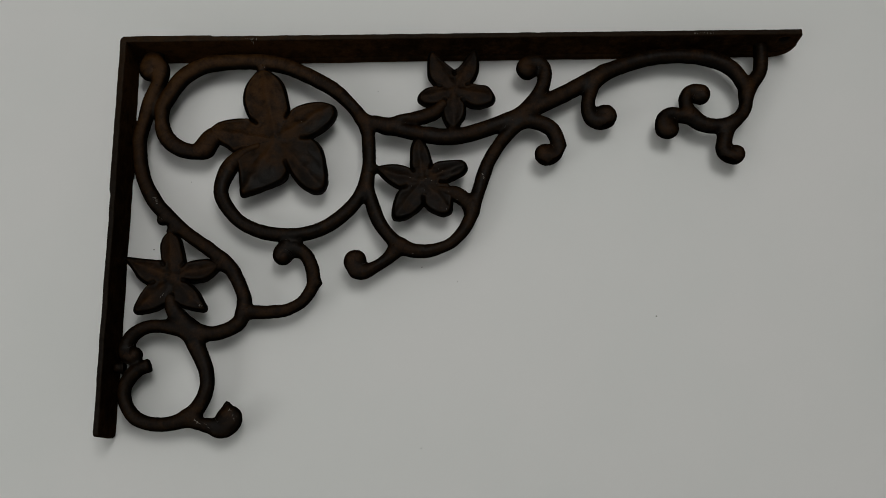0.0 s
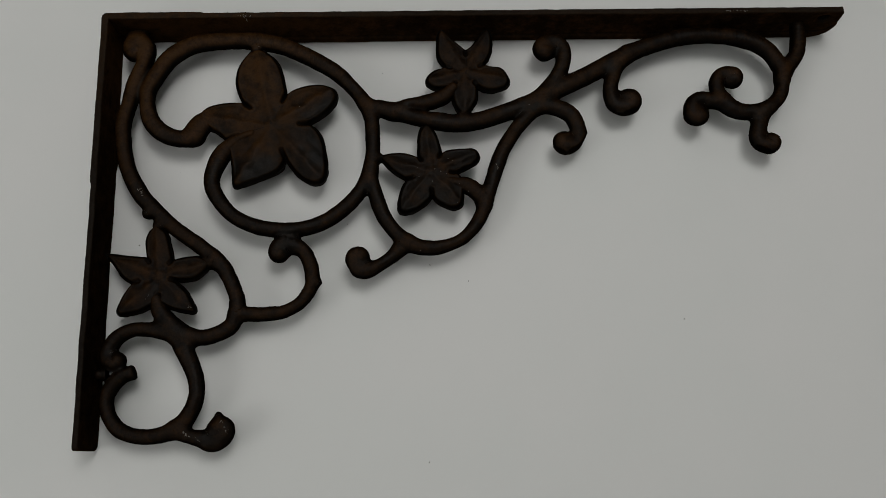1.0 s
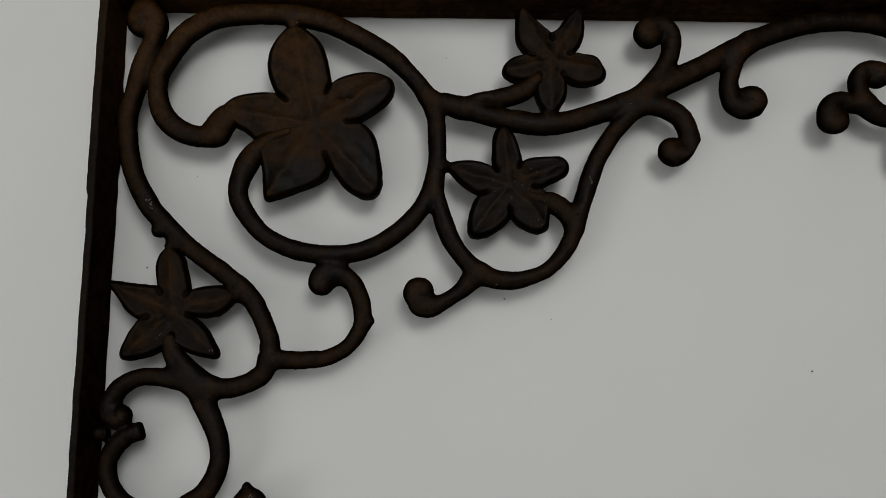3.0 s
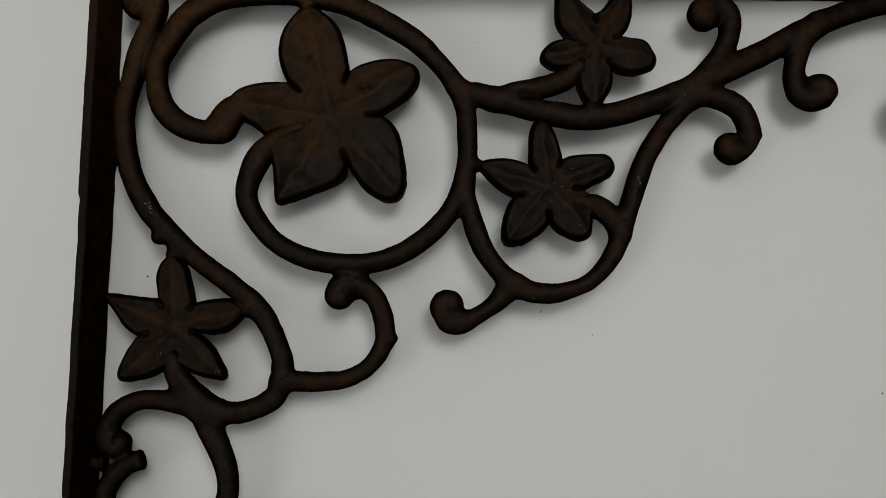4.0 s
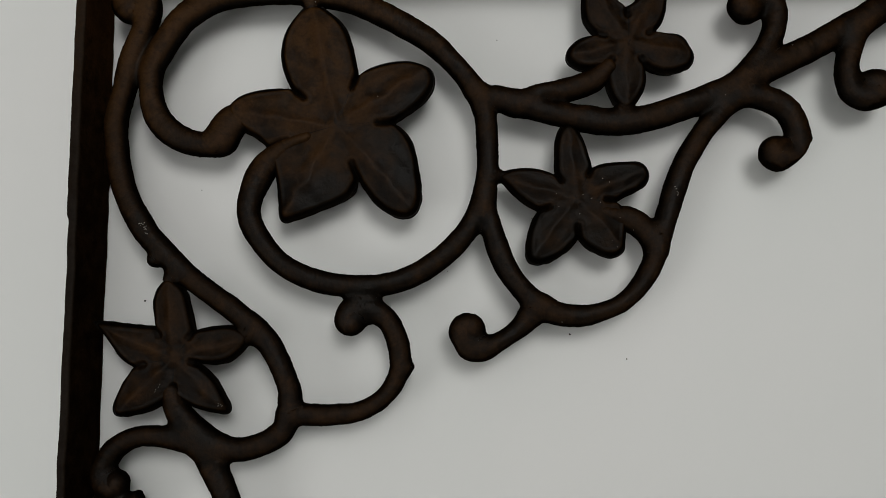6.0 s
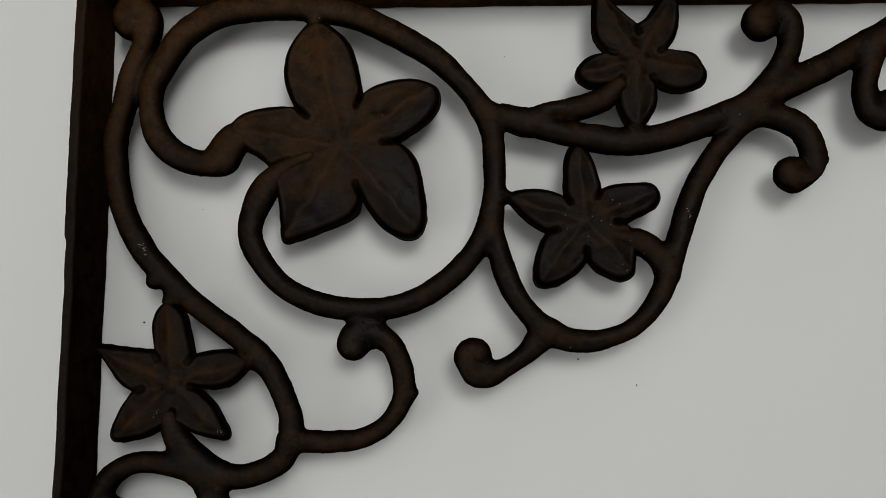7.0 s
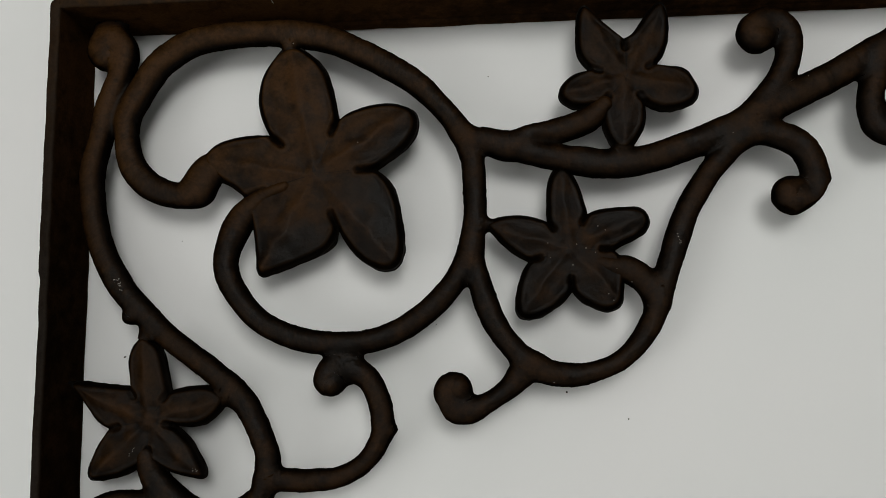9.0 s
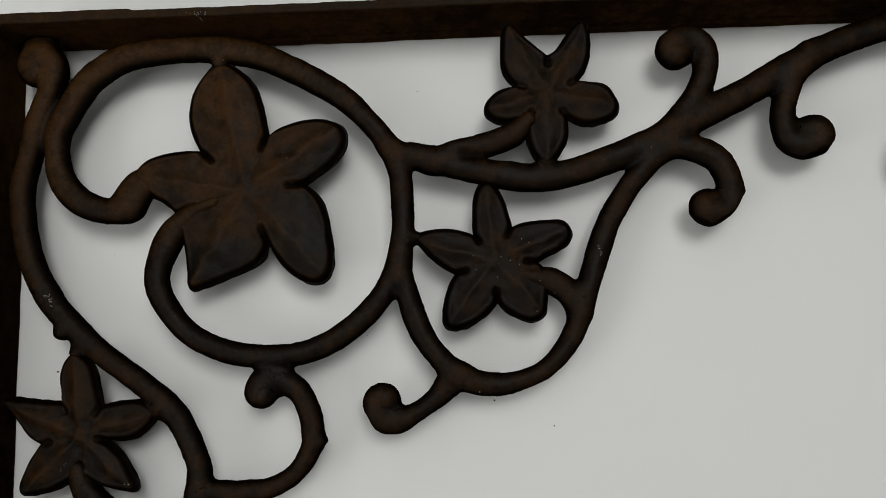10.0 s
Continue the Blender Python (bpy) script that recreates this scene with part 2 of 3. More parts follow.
def stem(nodes, start="join", finish="join", label="", tall=3.3, coil=None, slim=1.0):
    """A round-topped vine along a smooth line of (x, y, half width), in mm. Ends that join sink into their neighbour.
    coil: (x, y, radius, sweep), the curl into which the far end winds, by that many degrees."""
    nodes = [(x, y, w * slim) for x, y, w in nodes]
    if coil:
        cx, cy, r, sweep = coil
        r *= 1.06
        x, y, w = nodes[-1]
        far, turn = math.hypot(x - cx, y - cy), math.atan2(y - cy, x - cx)
        for k in range(1, 9):
            f = k / 8
            ease = min(1.0, f * 2.2)
            half = w + (0.50 * r - w) * ease
            out = (far + (r - half - far) * ease) * (1 - 0.9 * max(0.0, f - 0.62))
            a = turn + radians(sweep) * f
            nodes.append((cx + out * math.cos(a), cy + out * math.sin(a), half * (1 - 0.15 * f)))
    line = glide(nodes, 0.45)
    n = len(line)
    rings, heights = [], []
    for k, p in enumerate(line):
        t = line[min(k + 1, n - 1)] - line[max(k - 1, 0)]
        t = Vector((t.x, t.y, 0)).normalized()
        side = Vector((-t.y, t.x, 0))
        near, kind = (k, start) if k < n / 2 else (n - 1 - k, finish)
        s = near * 0.45
        h = tall
        if kind == "join":
            h *= 0.80 + 0.20 * min(1, s / 3.5)
        if kind == "fade":
            h *= 1.24 - 0.24 * min(1, s / 9)
        cap = math.sqrt(max(0.03, 1 - max(0, 1 - s / (0.7 if kind == "snap" else 2.2)) ** 2))
        heights.append(h)
        ring = []
        for a in range(24):
            ang = math.tau * a / 24
            c, d = math.cos(ang), math.sin(ang)
            q = 1 / (abs(c) ** 2.3 + abs(d) ** 2.3) ** (1 / 2.3)
            pos = Vector((p.x, p.y, MID)) + side * (p.z * cap * c * q)
            pos.z += h * cap * d * q
            ring.append(pos)
        rings.append(ring)
    VINES.append(dict(line=np.array([(p.x, p.y) for p in line]), half=np.array([p.z for p in line]), tall=np.array(heights),
                      rings=np.array([[tuple(v) for v in ring] for ring in rings]), label=label, curl=None, snap=finish == "snap"))
    return len(VINES) - 1


def bulb(owner, place, full=0.80, tall=3.35):
    """The thick rounded middle of a curl, of the vine with that number. place: (x, y, the curl's radius)."""
    x, y, r = place[0], place[1], place[2] * full
    rings = []
    for i in range(1, 22):
        lat = math.pi * (i / 22 - 0.5)
        ring = []
        for a in range(30):
            ang = math.tau * a / 30
            c, d = math.cos(lat), math.sin(lat)
            q = 1 / (abs(c) ** 2.3 + abs(d) ** 2.3) ** (1 / 2.3)
            ring.append((x + r * c * q * math.cos(ang), y + r * c * q * math.sin(ang), MID + tall * d * q))
        rings.append(ring)
    VINES.append(dict(line=np.array([(x, y)]), half=np.array([r]), tall=np.array([tall]), rings=np.array(rings), label="", curl=owner, snap=False))


def depth(vine, p):
    """About how far the points p lie outside a vine, in mm."""
    pick = slice(None)
    if len(vine["line"]) > 1:
        lo, hi = p[:, :2].min(0) - 9, p[:, :2].max(0) + 9
        pick = ((vine["line"] > lo) & (vine["line"] < hi)).all(1)
        if not pick.any():
            return np.full(len(p), 9.0)
    line, w, h = vine["line"][pick], vine["half"][pick], vine["tall"][pick]
    d2 = (p[:, :1] - line[:, 0]) ** 2 + (p[:, 1:2] - line[:, 1]) ** 2
    k = d2.argmin(1)
    w, h = w[k], h[k]
    u, v = np.sqrt(d2[np.arange(len(p)), k]) / w, np.abs(p[:, 2] - MID) / h
    return ((u ** 2.3 + v ** 2.3) ** (1 / 2.3) - 1) * np.minimum(w, h)


def melt(p, near, k=2.0):
    """The joined depth of all vines, with rounded fillets where they meet."""
    f = depth(near[0], p)
    for vine in near[1:]:
        g = depth(vine, p)
        h = np.maximum(k - np.abs(f - g), 0) / k
        f = np.minimum(f, g) - h * h * k / 4
    return f


# where curls were ground flat on their outer side: centre, direction, upward tilt, distance
GROUND = [(187.3, -54.1, -30, 6, 6.6), (187.3, -54.1, -58, 9, 5.1), (187.3, -54.1, -117, 9, 4.9), (187.3, -54.1, -168, 4, 5.0),
          (214.8, -36.3, -72, 18, 5.4), (214.8, -36.3, -38, 12, 5.6), (214.8, -36.3, 20, 4, 5.7),
          (103.4, -102.0, -152, 4, 5.3),
          (272.2, -55.6, -60, 9, 4.6), (272.2, -55.6, -115, 9, 4.5), (243.5, -42.6, -80, 9, 5.6), (243.5, -42.6, -140, 6, 5.7)]


def grind(p, skin):
    """Presses the points p back to the ground facets, and turns their normals along."""
    for x, y, turn, tilt, far in GROUND:
        a, b = radians(turn), radians(tilt)
        way = np.array((math.cos(a) * math.cos(b), math.sin(a) * math.cos(b), math.sin(b)))
        off = p - (x, y, MID)
        over = off @ way - far
        cut = (over > 0) & (np.hypot(off[:, 0], off[:, 1]) < 12)
        p[cut] -= over[cut, None] * way
        skin[cut] = way


def cast():
    """Draws all vines onto their joined skin, roughens it, and links each as its own part."""
    made = {}
    for i, vine in enumerate(VINES):
        shape = vine["rings"].shape
        p = vine["rings"].reshape(-1, 3).copy()
        free = np.ones(len(p), bool)
        way = (p.reshape(shape) - p.reshape(shape).mean(1, keepdims=True)).reshape(-1, 3)
        if vine["snap"]:
            free[-5 * shape[1]:] = False
        # the skin is drawn stretch by stretch, each with the vines that pass near it
        sink, skin = np.zeros(len(p)), np.zeros((len(p), 3))
        for first in range(0, len(p), 24 * 20):
            cut = slice(first, first + 24 * 20)
            lo, hi = p[cut, :2].min(0) - 3, p[cut, :2].max(0) + 3
            near, others, order = [], [], []
            for j, other in enumerate(VINES):
                reach = other["half"].max()
                close = (other["line"] + reach > lo).all(1) & (other["line"] - reach < hi).all(1)
                if close.any():
                    near.append(other)
                    if j != i:
                        others.append(depth(other, p[cut]))
                        order.append((j, other))
            if not others:
                continue
            gap = np.min(others, axis=0)
            move = np.where((gap > -1.2) & (gap < 2.2) & free[cut])[0] + first
            if not len(move):
                continue
            for _ in range(3):
                q = p[move]
                f = melt(q, near)
                e = 0.02
                g = np.stack([(melt(q + e * a, near) - melt(q - e * a, near)) / (2 * e) for a in np.eye(3)], 1)
                p[move] = q - np.clip(f, -0.8, 0.8)[:, None] * g / np.maximum((g * g).sum(1), 0.2)[:, None]
            way[move] = skin[move] = g
            # where two skins lie in one, the earlier vine's stays on top
            own = depth(vine, p[move])
            for j, other in order:
                over = own - depth(other, p[move]) + (0.6 if j < i else -0.3)
                sink[move] = np.maximum(sink[move], 0.12 * np.clip(over, 0, 0.6) + 0.45 * np.clip(over - 0.8, 0, 1.2))
        grind(p, skin)
        way /= np.maximum(np.linalg.norm(way, axis=1, keepdims=True), 1e-6)
        for k in range(len(p)):
            p[k] += way[k] * (-sink[k] + rough(p[k], 4.0, 0.16) + rough(p[k], 1.0, 0.12) + rough(p[k], 0.43, 0.10))
        if vine["curl"] is None:
            # a thin, torn seam runs along both sides, where the halves of the mould met
            for k in range(len(p)):
                if k % shape[1] in (0, 12) and sink[k] == 0:
                    p[k] += way[k] * max(0.0, 0.01 + rough(p[k], 0.9, 0.12) + rough(p[k], 6.0, 0.07))
        bm = bmesh.new()
        loft(bm, [[Vector(v) * MM for v in ring] for ring in p.reshape(shape)])
        if vine["curl"] is None:
            ob = made[i] = part("scroll", bm, IRON, bracket, vine["label"], turned=True)
        else:
            ob = part("curl_end", bm, IRON, made[vine["curl"]], turned=True)
        skin /= np.maximum(np.linalg.norm(skin, axis=1, keepdims=True), 1e-6)
        ob.data.normals_split_custom_set_from_vertices([tuple(v) for v in skin])


# the great spiral round the large leaf
spiral = stem([(44.6, -42.7, 3.3), (39.8, -44.4, 4.6), (35.8, -49.1, 4.2), (31.8, -50.8, 3.4), (25.8, -49.1, 3.5), (21.6, -46.1, 3.6), (18.6, -41.9, 3.5), (17.1, -36.1, 3.1), (17.1, -29.9, 3.2), (19.4, -24.3, 3.4), (25.0, -15.3, 3.7), (33.3, -9.6, 3.7), (41.9, -7.8, 3.5), (52.9, -7.3, 3.4), (64.3, -8.2, 3.7), (75.3, -11.5, 3.5), (92.0, -21.0, 3.3), (100.4, -29.0, 2.9), (104.9, -35.0, 2.9), (107.8, -41.1, 3.0), (108.8, -46.9, 3.0), (108.6, -60.2, 2.9), (104.5, -73.1, 2.9), (94.6, -83.5, 3.0), (82.4, -89.1, 2.9), (67.0, -89.1, 3.0), (54.1, -83.9, 2.9), (46.2, -74.4, 3.1), (44.7, -67.2, 3.2), (48.1, -58.1, 3.8), (53.7, -52.2, 2.5), (62.3, -48.8, 1.5)], "join", "fade", "great spiral vine curling round the large leaf")
bulb(spiral, (36.9, -50.0, 4.9))
# the long vine down beside the wall plate
vine = stem([(15.8, -9.7, 3.1), (15.9, -13.1, 3.2), (14.1, -18.7, 3.0), (11.3, -26.8, 3.2), (9.7, -35.4, 3.0), (7.8, -45.0, 3.1), (9.3, -57.0, 3.1), (11.7, -64.9, 3.1), (15.3, -71.6, 3.3), (19.4, -77.2, 3.2), (29.7, -87.2, 3.0), (41.2, -95.8, 3.0), (50.0, -103.7, 3.1), (55.7, -114.8, 2.9), (56.4, -119.7, 3.2), (56.2, -121.7, 2.8), (54.0, -127.9, 3.1), (44.9, -131.7, 3.0), (36.5, -129.9, 3.3), (28.0, -122.9, 3.4), (25.7, -117.0, 2.7), (26.1, -114.2, 1.9)][::-1], "join", "curl", "long vine scroll beside the wall flange", coil=(11.6, -11.2, 6.0, 190))
bulb(vine, (11.6, -11.2, 6.0))
bulb(vine, (19.7, -82.4, 1.5), 1.15, 2.6)
# hooks and cups below the spiral
hook = stem([(74.7, -95.1, 2.7), (80.7, -97.6, 2.9), (83.7, -102.1, 2.9), (85.2, -108.0, 2.9), (84.6, -113.1, 2.7), (81.0, -118.6, 2.4), (74.8, -122.3, 2.5), (67.8, -123.2, 2.8), (62.1, -123.2, 2.8), (56.1, -122.9, 2.7)][::-1], "join", "curl", coil=(72.4, -98.9, 4.5, 190))
bulb(hook, (72.4, -98.9, 4.5))
bulb(hook, (87.8, -111.0, 0.8), 1.0, 1.6)
stem([(75.8, -91.2, 2.7), (75.8, -92.8, 3.6), (75.8, -95.4, 3.9)], "join", "join", tall=2.5)
cup = stem([(108.6, -64.7, 2.5), (108.6, -69.2, 2.6), (109.7, -74.5, 2.9), (111.8, -81.5, 3.1), (115.0, -87.7, 2.9), (119.8, -93.4, 3.0), (125.7, -97.1, 3.2), (132.2, -98.1, 2.9), (138.7, -97.0, 2.5), (144.7, -94.2, 2.4), (150.2, -88.3, 2.7), (153.3, -81.8, 2.9), (156.0, -73.6, 2.9), (158.7, -65.6, 3.1), (161.7, -57.9, 3.0), (166.8, -49.6, 2.9), (171.4, -44.2, 2.9), (175.7, -40.0, 3.2), (180.4, -38.5, 3.2), (186.6, -39.9, 3.4), (191.0, -43.1, 3.4), (193.4, -49.9, 3.3)], "join", "curl", coil=(187.3, -54.1, 5.4, -210))
bulb(cup, (187.3, -54.1, 5.4))
tail = stem([(122.5, -95.5, 2.9), (119.4, -98.1, 3.3), (116.3, -101.3, 2.6), (112.1, -104.2, 2.5), (107.2, -106.6, 3.0)], "join", "curl", coil=(103.4, -102.0, 5.3, -230))
bulb(tail, (103.4, -102.0, 5.3))
stem([(136.5, -69.4, 0.9), (139.8, -70.6, 1.9), (142.8, -71.6, 2.7), (146.2, -72.3, 3.4), (150.4, -75.2, 3.3), (153.3, -80.5, 2.6)], "join", "join")
# the vine that runs up to the shelf plate
upper = stem([(105.7, -35.9, 2.7), (109.0, -37.8, 3.0), (113.7, -39.0, 3.6), (125.2, -42.5, 3.1), (136.4, -44.7, 3.8), (144.2, -45.6, 3.7), (153.1, -44.4, 3.6), (161.0, -41.9, 3.7), (169.7, -38.6, 3.5), (177.9, -34.0, 3.0), (186.2, -24.4, 3.0), (188.9, -18.0, 3.2), (189.2, -13.2, 3.0)], "join", "curl", coil=(181.8, -13.0, 5.7, 230))
bulb(upper, (181.8, -13.0, 5.7))
stem([(116.8, -40.3, 3.0), (123.6, -37.1, 2.4), (130.5, -36.4, 3.2), (138.0, -33.9, 3.2), (144.0, -28.8, 2.2)], "join", "fade")
# the arch under the end of the shelf plate
arch = stem([(178.0, -35.8, 3.2), (189.6, -29.3, 4.0), (199.6, -24.3, 4.1), (213.2, -16.9, 4.1), (225.0, -11.8, 3.9), (238.8, -8.0, 3.8), (254.0, -7.3, 3.5), (266.6, -9.1, 4.1), (274.9, -13.5, 3.8), (279.8, -20.9, 3.5), (280.7, -28.2, 3.1), (278.6, -35.4, 3.1), (273.2, -40.2, 3.1), (265.9, -42.3, 3.5), (259.2, -41.2, 3.8), (254.2, -37.1, 4.0), (252.6, -32.2, 3.2)], "join", "curl", "arched vine scroll under the shelf flange", coil=(259.2, -27.3, 5.1, -230), slim=0.92)
bulb(arch, (259.2, -27.3, 5.1))
side_curl = stem([(254.9, -37.0, 2.8), (250.0, -37.2, 3.0)], "join", "curl", coil=(243.5, -42.6, 5.8, 240))
bulb(side_curl, (243.5, -42.6, 5.8))
drop = stem([(216.2, -14.8, 3.1), (211.0, -21.5, 3.2), (208.1, -29.3, 3.2), (207.8, -33.5, 3.3)], "join", "curl", coil=(214.8, -36.3, 6.0, 230), slim=0.95)
bulb(drop, (214.8, -36.3, 6.0))
foot = stem([(273.6, -40.6, 2.7), (269.8, -44.7, 3.6), (267.9, -50.1, 3.5)], "join", "curl", coil=(272.2, -55.6, 4.7, 240), slim=0.95)
bulb(foot, (272.2, -55.6, 4.7))
stem([(280.6, -27.6, 3.1), (284.2, -21.5, 3.4), (288.3, -15.9, 3.3), (289.9, -7.3, 3.3), (290.3, 0.3, 3.2)], "join", "join", slim=0.95)
# the ring at the foot of the wall plate, with its broken tip
ring_top = stem([(38.0, -132.9, 3.3), (30.4, -129.6, 3.3), (23.3, -128.3, 2.8), (16.8, -128.4, 2.6), (11.4, -131.3, 2.9), (8.3, -136.0, 2.8)], "join", "curl", coil=(11.5, -139.8, 4.2, 220))
bulb(ring_top, (11.5, -139.8, 4.2))
stem([(34.8, -132.8, 3.3), (37.9, -138.5, 3.4), (40.9, -144.5, 3.1), (42.4, -151.4, 2.9), (41.3, -157.8, 3.0), (37.5, -163.9, 3.3), (30.2, -167.8, 3.0), (21.2, -168.2, 2.8), (14.2, -165.6, 2.8), (10.0, -160.0, 2.6), (8.9, -154.1, 2.7), (11.0, -149.1, 2.8), (14.7, -145.7, 2.7), (19.0, -144.2, 2.9)], "join", "snap", "round scroll with a snapped-off tip")
end = stem([(34.7, -166.5, 3.0), (39.8, -168.4, 2.7), (45.0, -169.7, 3.2)], "join", "curl", coil=(51.3, -166.5, 5.9, 220))
bulb(end, (51.3, -166.5, 5.9))
bulb(end, (50.9, -161.0, 1.0), 1.0, 1.6)
# a short tie between the ring and the wall plate
stem([(3.4, -145.2, 2.2), (4.8, -145.2, 2.2), (8.5, -145.2, 2.4)], tall=3.0)
stem([(10.5, -10.0, 4.0), (11.0, -6.0, 4.4), (11.6, -2.4, 4.8)], tall=2.7)
# short necks where leaf tips run into the vines
stem([(60.9, -13.5, 2.0), (60.7, -11.5, 2.0), (60.6, -9.5, 2.2)], tall=2.9)
stem([(113.5, -60.5, 1.6), (111.8, -60.3, 1.5), (110.0, -60.0, 1.6)], tall=2.7)
stem([(146.4, -39.5, 2.2), (146.3, -41.5, 2.2), (146.2, -43.0, 2.3)], tall=2.8)
stem([(23.8, -89.0, 2.2), (24.3, -87.5, 2.2), (25.4, -85.9, 2.2)], tall=2.8)
stem([(43.5, -103.0, 2.4), (45.8, -102.6, 2.4), (47.8, -102.8, 2.4)], tall=2.8)
cast()


def to_lines(p, a, b):
    """How far each of the points p lies from each stretch a to b, and how far along it is, 0 to 1."""
    d = b - a
    t = np.clip(((p[:, None] - a) * d).sum(2) / (d * d).sum(1), 0, 1)
    return np.linalg.norm(p[:, None] - a - d * t[:, :, None], axis=2), t


def petal(parent, centre, outline, edges, ribs, seed, top, size, vein, slit):
    """One lobe of a leaf, from notch to notch: a stepped rim with a bead, a plump blade, a thin midrib between hollows, lips
    curled round the notches, thick sides."""
    edge = np.array([(p.x, p.y) for p in glide([(x, y, 0) for x, y in outline], 0.5 + size / 90)])
    n, rows = len(edge), 44
    f = 1 - (1 - np.arange(rows + 1) / rows) ** 1.5
    p = (edge[None] * f[:, None, None]).reshape(-1, 2)
    d = to_lines(p, edges[:, 0], edges[:, 1])[0].min(1)
    d[-n:] = 0
    lip = np.minimum(1, d / 0.5)
    rise = np.clip((d - 0.35) / (0.5 + 0.014 * size), 0, 1)
    z = -2.9 + 0.7 * np.sqrt(1 - (1 - lip) ** 2) + 1.35 * rise ** 2 * (3 - 2 * rise) + 1.0 * (1 - np.exp(-d / (0.14 * size)))
    z += 0.20 * np.exp(-((d - 1.25 - 0.012 * size) / 0.42) ** 2)
    bent = p + np.array([(rough((x, y, seed), 5, 1.1), rough((x, y, seed + 9), 5, 1.1)) for x, y in p])
    off, t = to_lines(bent, ribs * 0.04, ribs * 0.97)
    crown = (1 - t) ** 0.35 * (np.minimum(1, d / 1.5) * np.minimum(1, 0.25 + np.hypot(*p.T) / (0.22 * size)))[:, None]
    z += (vein * crown * (0.65 * np.exp(-(off / (0.6 + 0.024 * size)) ** 2) - 0.45 * np.exp(-((off - 1.0 - 0.07 * size) / (0.5 + 0.045 * size)) ** 2))).sum(1)
    z += 1.7 * vein * np.maximum(0, 1 - off.min(1) / (0.24 * size)) * np.minimum(1, d / 2.5) * np.minimum(1, np.hypot(*p.T) / (0.3 * size)) - 0.4 * vein
    for notch in (edge[0], edge[-1]):
        off, t = (v[:, 0] for v in to_lines(p, notch[None] * 0.70, notch[None]))
        z -= slit * np.exp(-(off / (0.30 + 0.012 * size)) ** 2) * (0.25 + 0.75 * t) * np.minimum(1, 0.3 + d / 2)
        z += 0.34 * np.exp(-((off - 0.9 - 0.016 * size) / (0.35 + 0.008 * size)) ** 2) * rise
        off, t = (v[:, 0] for v in to_lines(p, notch[None] * 0.22, notch[None] * 0.8))
        z -= 0.55 * np.exp(-(off / (0.07 * size)) ** 2) * t * rise
    z += 0.40 * np.exp(-((p * p).sum(1)) / (0.16 * size) ** 2)
    place = Vector((*centre, 0))
    grid = []
    for i, (x, y) in enumerate(p):
        q = Vector((x, y, z[i] + top))
        q.z += rough(q + place, 3.6, 0.30, seed) + rough(q + place, 1.1, 0.07, seed)
        if i >= rows * n:
            q.x += rough(q + place, 2.0, 0.25, seed + 7)
            q.y += rough(q + place, 2.0, 0.25, seed + 9)
        grid.append(q)
    rim = grid[rows * n:]
    low = [Vector((1.004 * v.x, 1.004 * v.y, top - 3.3)) for v in rim]
    base = [Vector((v.x * (1 - 1.9 / v.xy.length), v.y * (1 - 1.9 / v.xy.length), top - 5.6)) for v in rim]
    bm = bmesh.new()
    make = [[bm.verts.new((v + place) * MM) for v in line] for line in (*[grid[i * n:(i + 1) * n] for i in range(1, rows + 1)], low, base)]
    hub = bm.verts.new((grid[0] + place) * MM)
    sole = bm.verts.new(Vector((*centre, top - 5.6)) * MM)
    for k in range(n - 1):
        bm.faces.new((hub, make[0][k], make[0][k + 1]))
        bm.faces.new((sole, make[-1][k + 1], make[-1][k]))
        for u, v in zip(make, make[1:]):
            bm.faces.new((u[k], v[k], v[k + 1], u[k + 1]))
    for k in (0, n - 1):
        cut = [hub.co, *[line[k].co for line in make], sole.co]
        bm.faces.new([bm.verts.new(c) for c in cut])
    return part("petal", bm, IRON, parent)


def leaf(centre, petals, size, seed, top, vein, label, slit=2.0):
    """A five-lobed leaf: a small boss where the midribs meet carries the petals."""
    bm = bmesh.new()
    bmesh.ops.create_uvsphere(bm, u_segments=24, v_segments=14, radius=1)
    r = 0.14 * size
    for v in bm.verts:
        d = v.co.copy()
        v.co = Vector((centre[0] + d.x * r, centre[1] + d.y * r, top - 1.3 + d.z * (1.2 if d.z > 0 else 3.0))) * MM
    body = part("leaf", bm, IRON, bracket, label)
    edges = []
    for outline in petals:
        rim = [(p.x, p.y) for p in glide([(x, y, 0) for x, y in outline], size / 13)]
        edges += list(zip(rim, rim[1:]))
    edges = np.array(edges)
    ribs = np.array([max(outline, key=lambda p: math.hypot(*p)) for outline in petals])
    for outline in petals:
        petal(body, centre, outline, edges, ribs, seed, top, size, vein, slit)
    return body


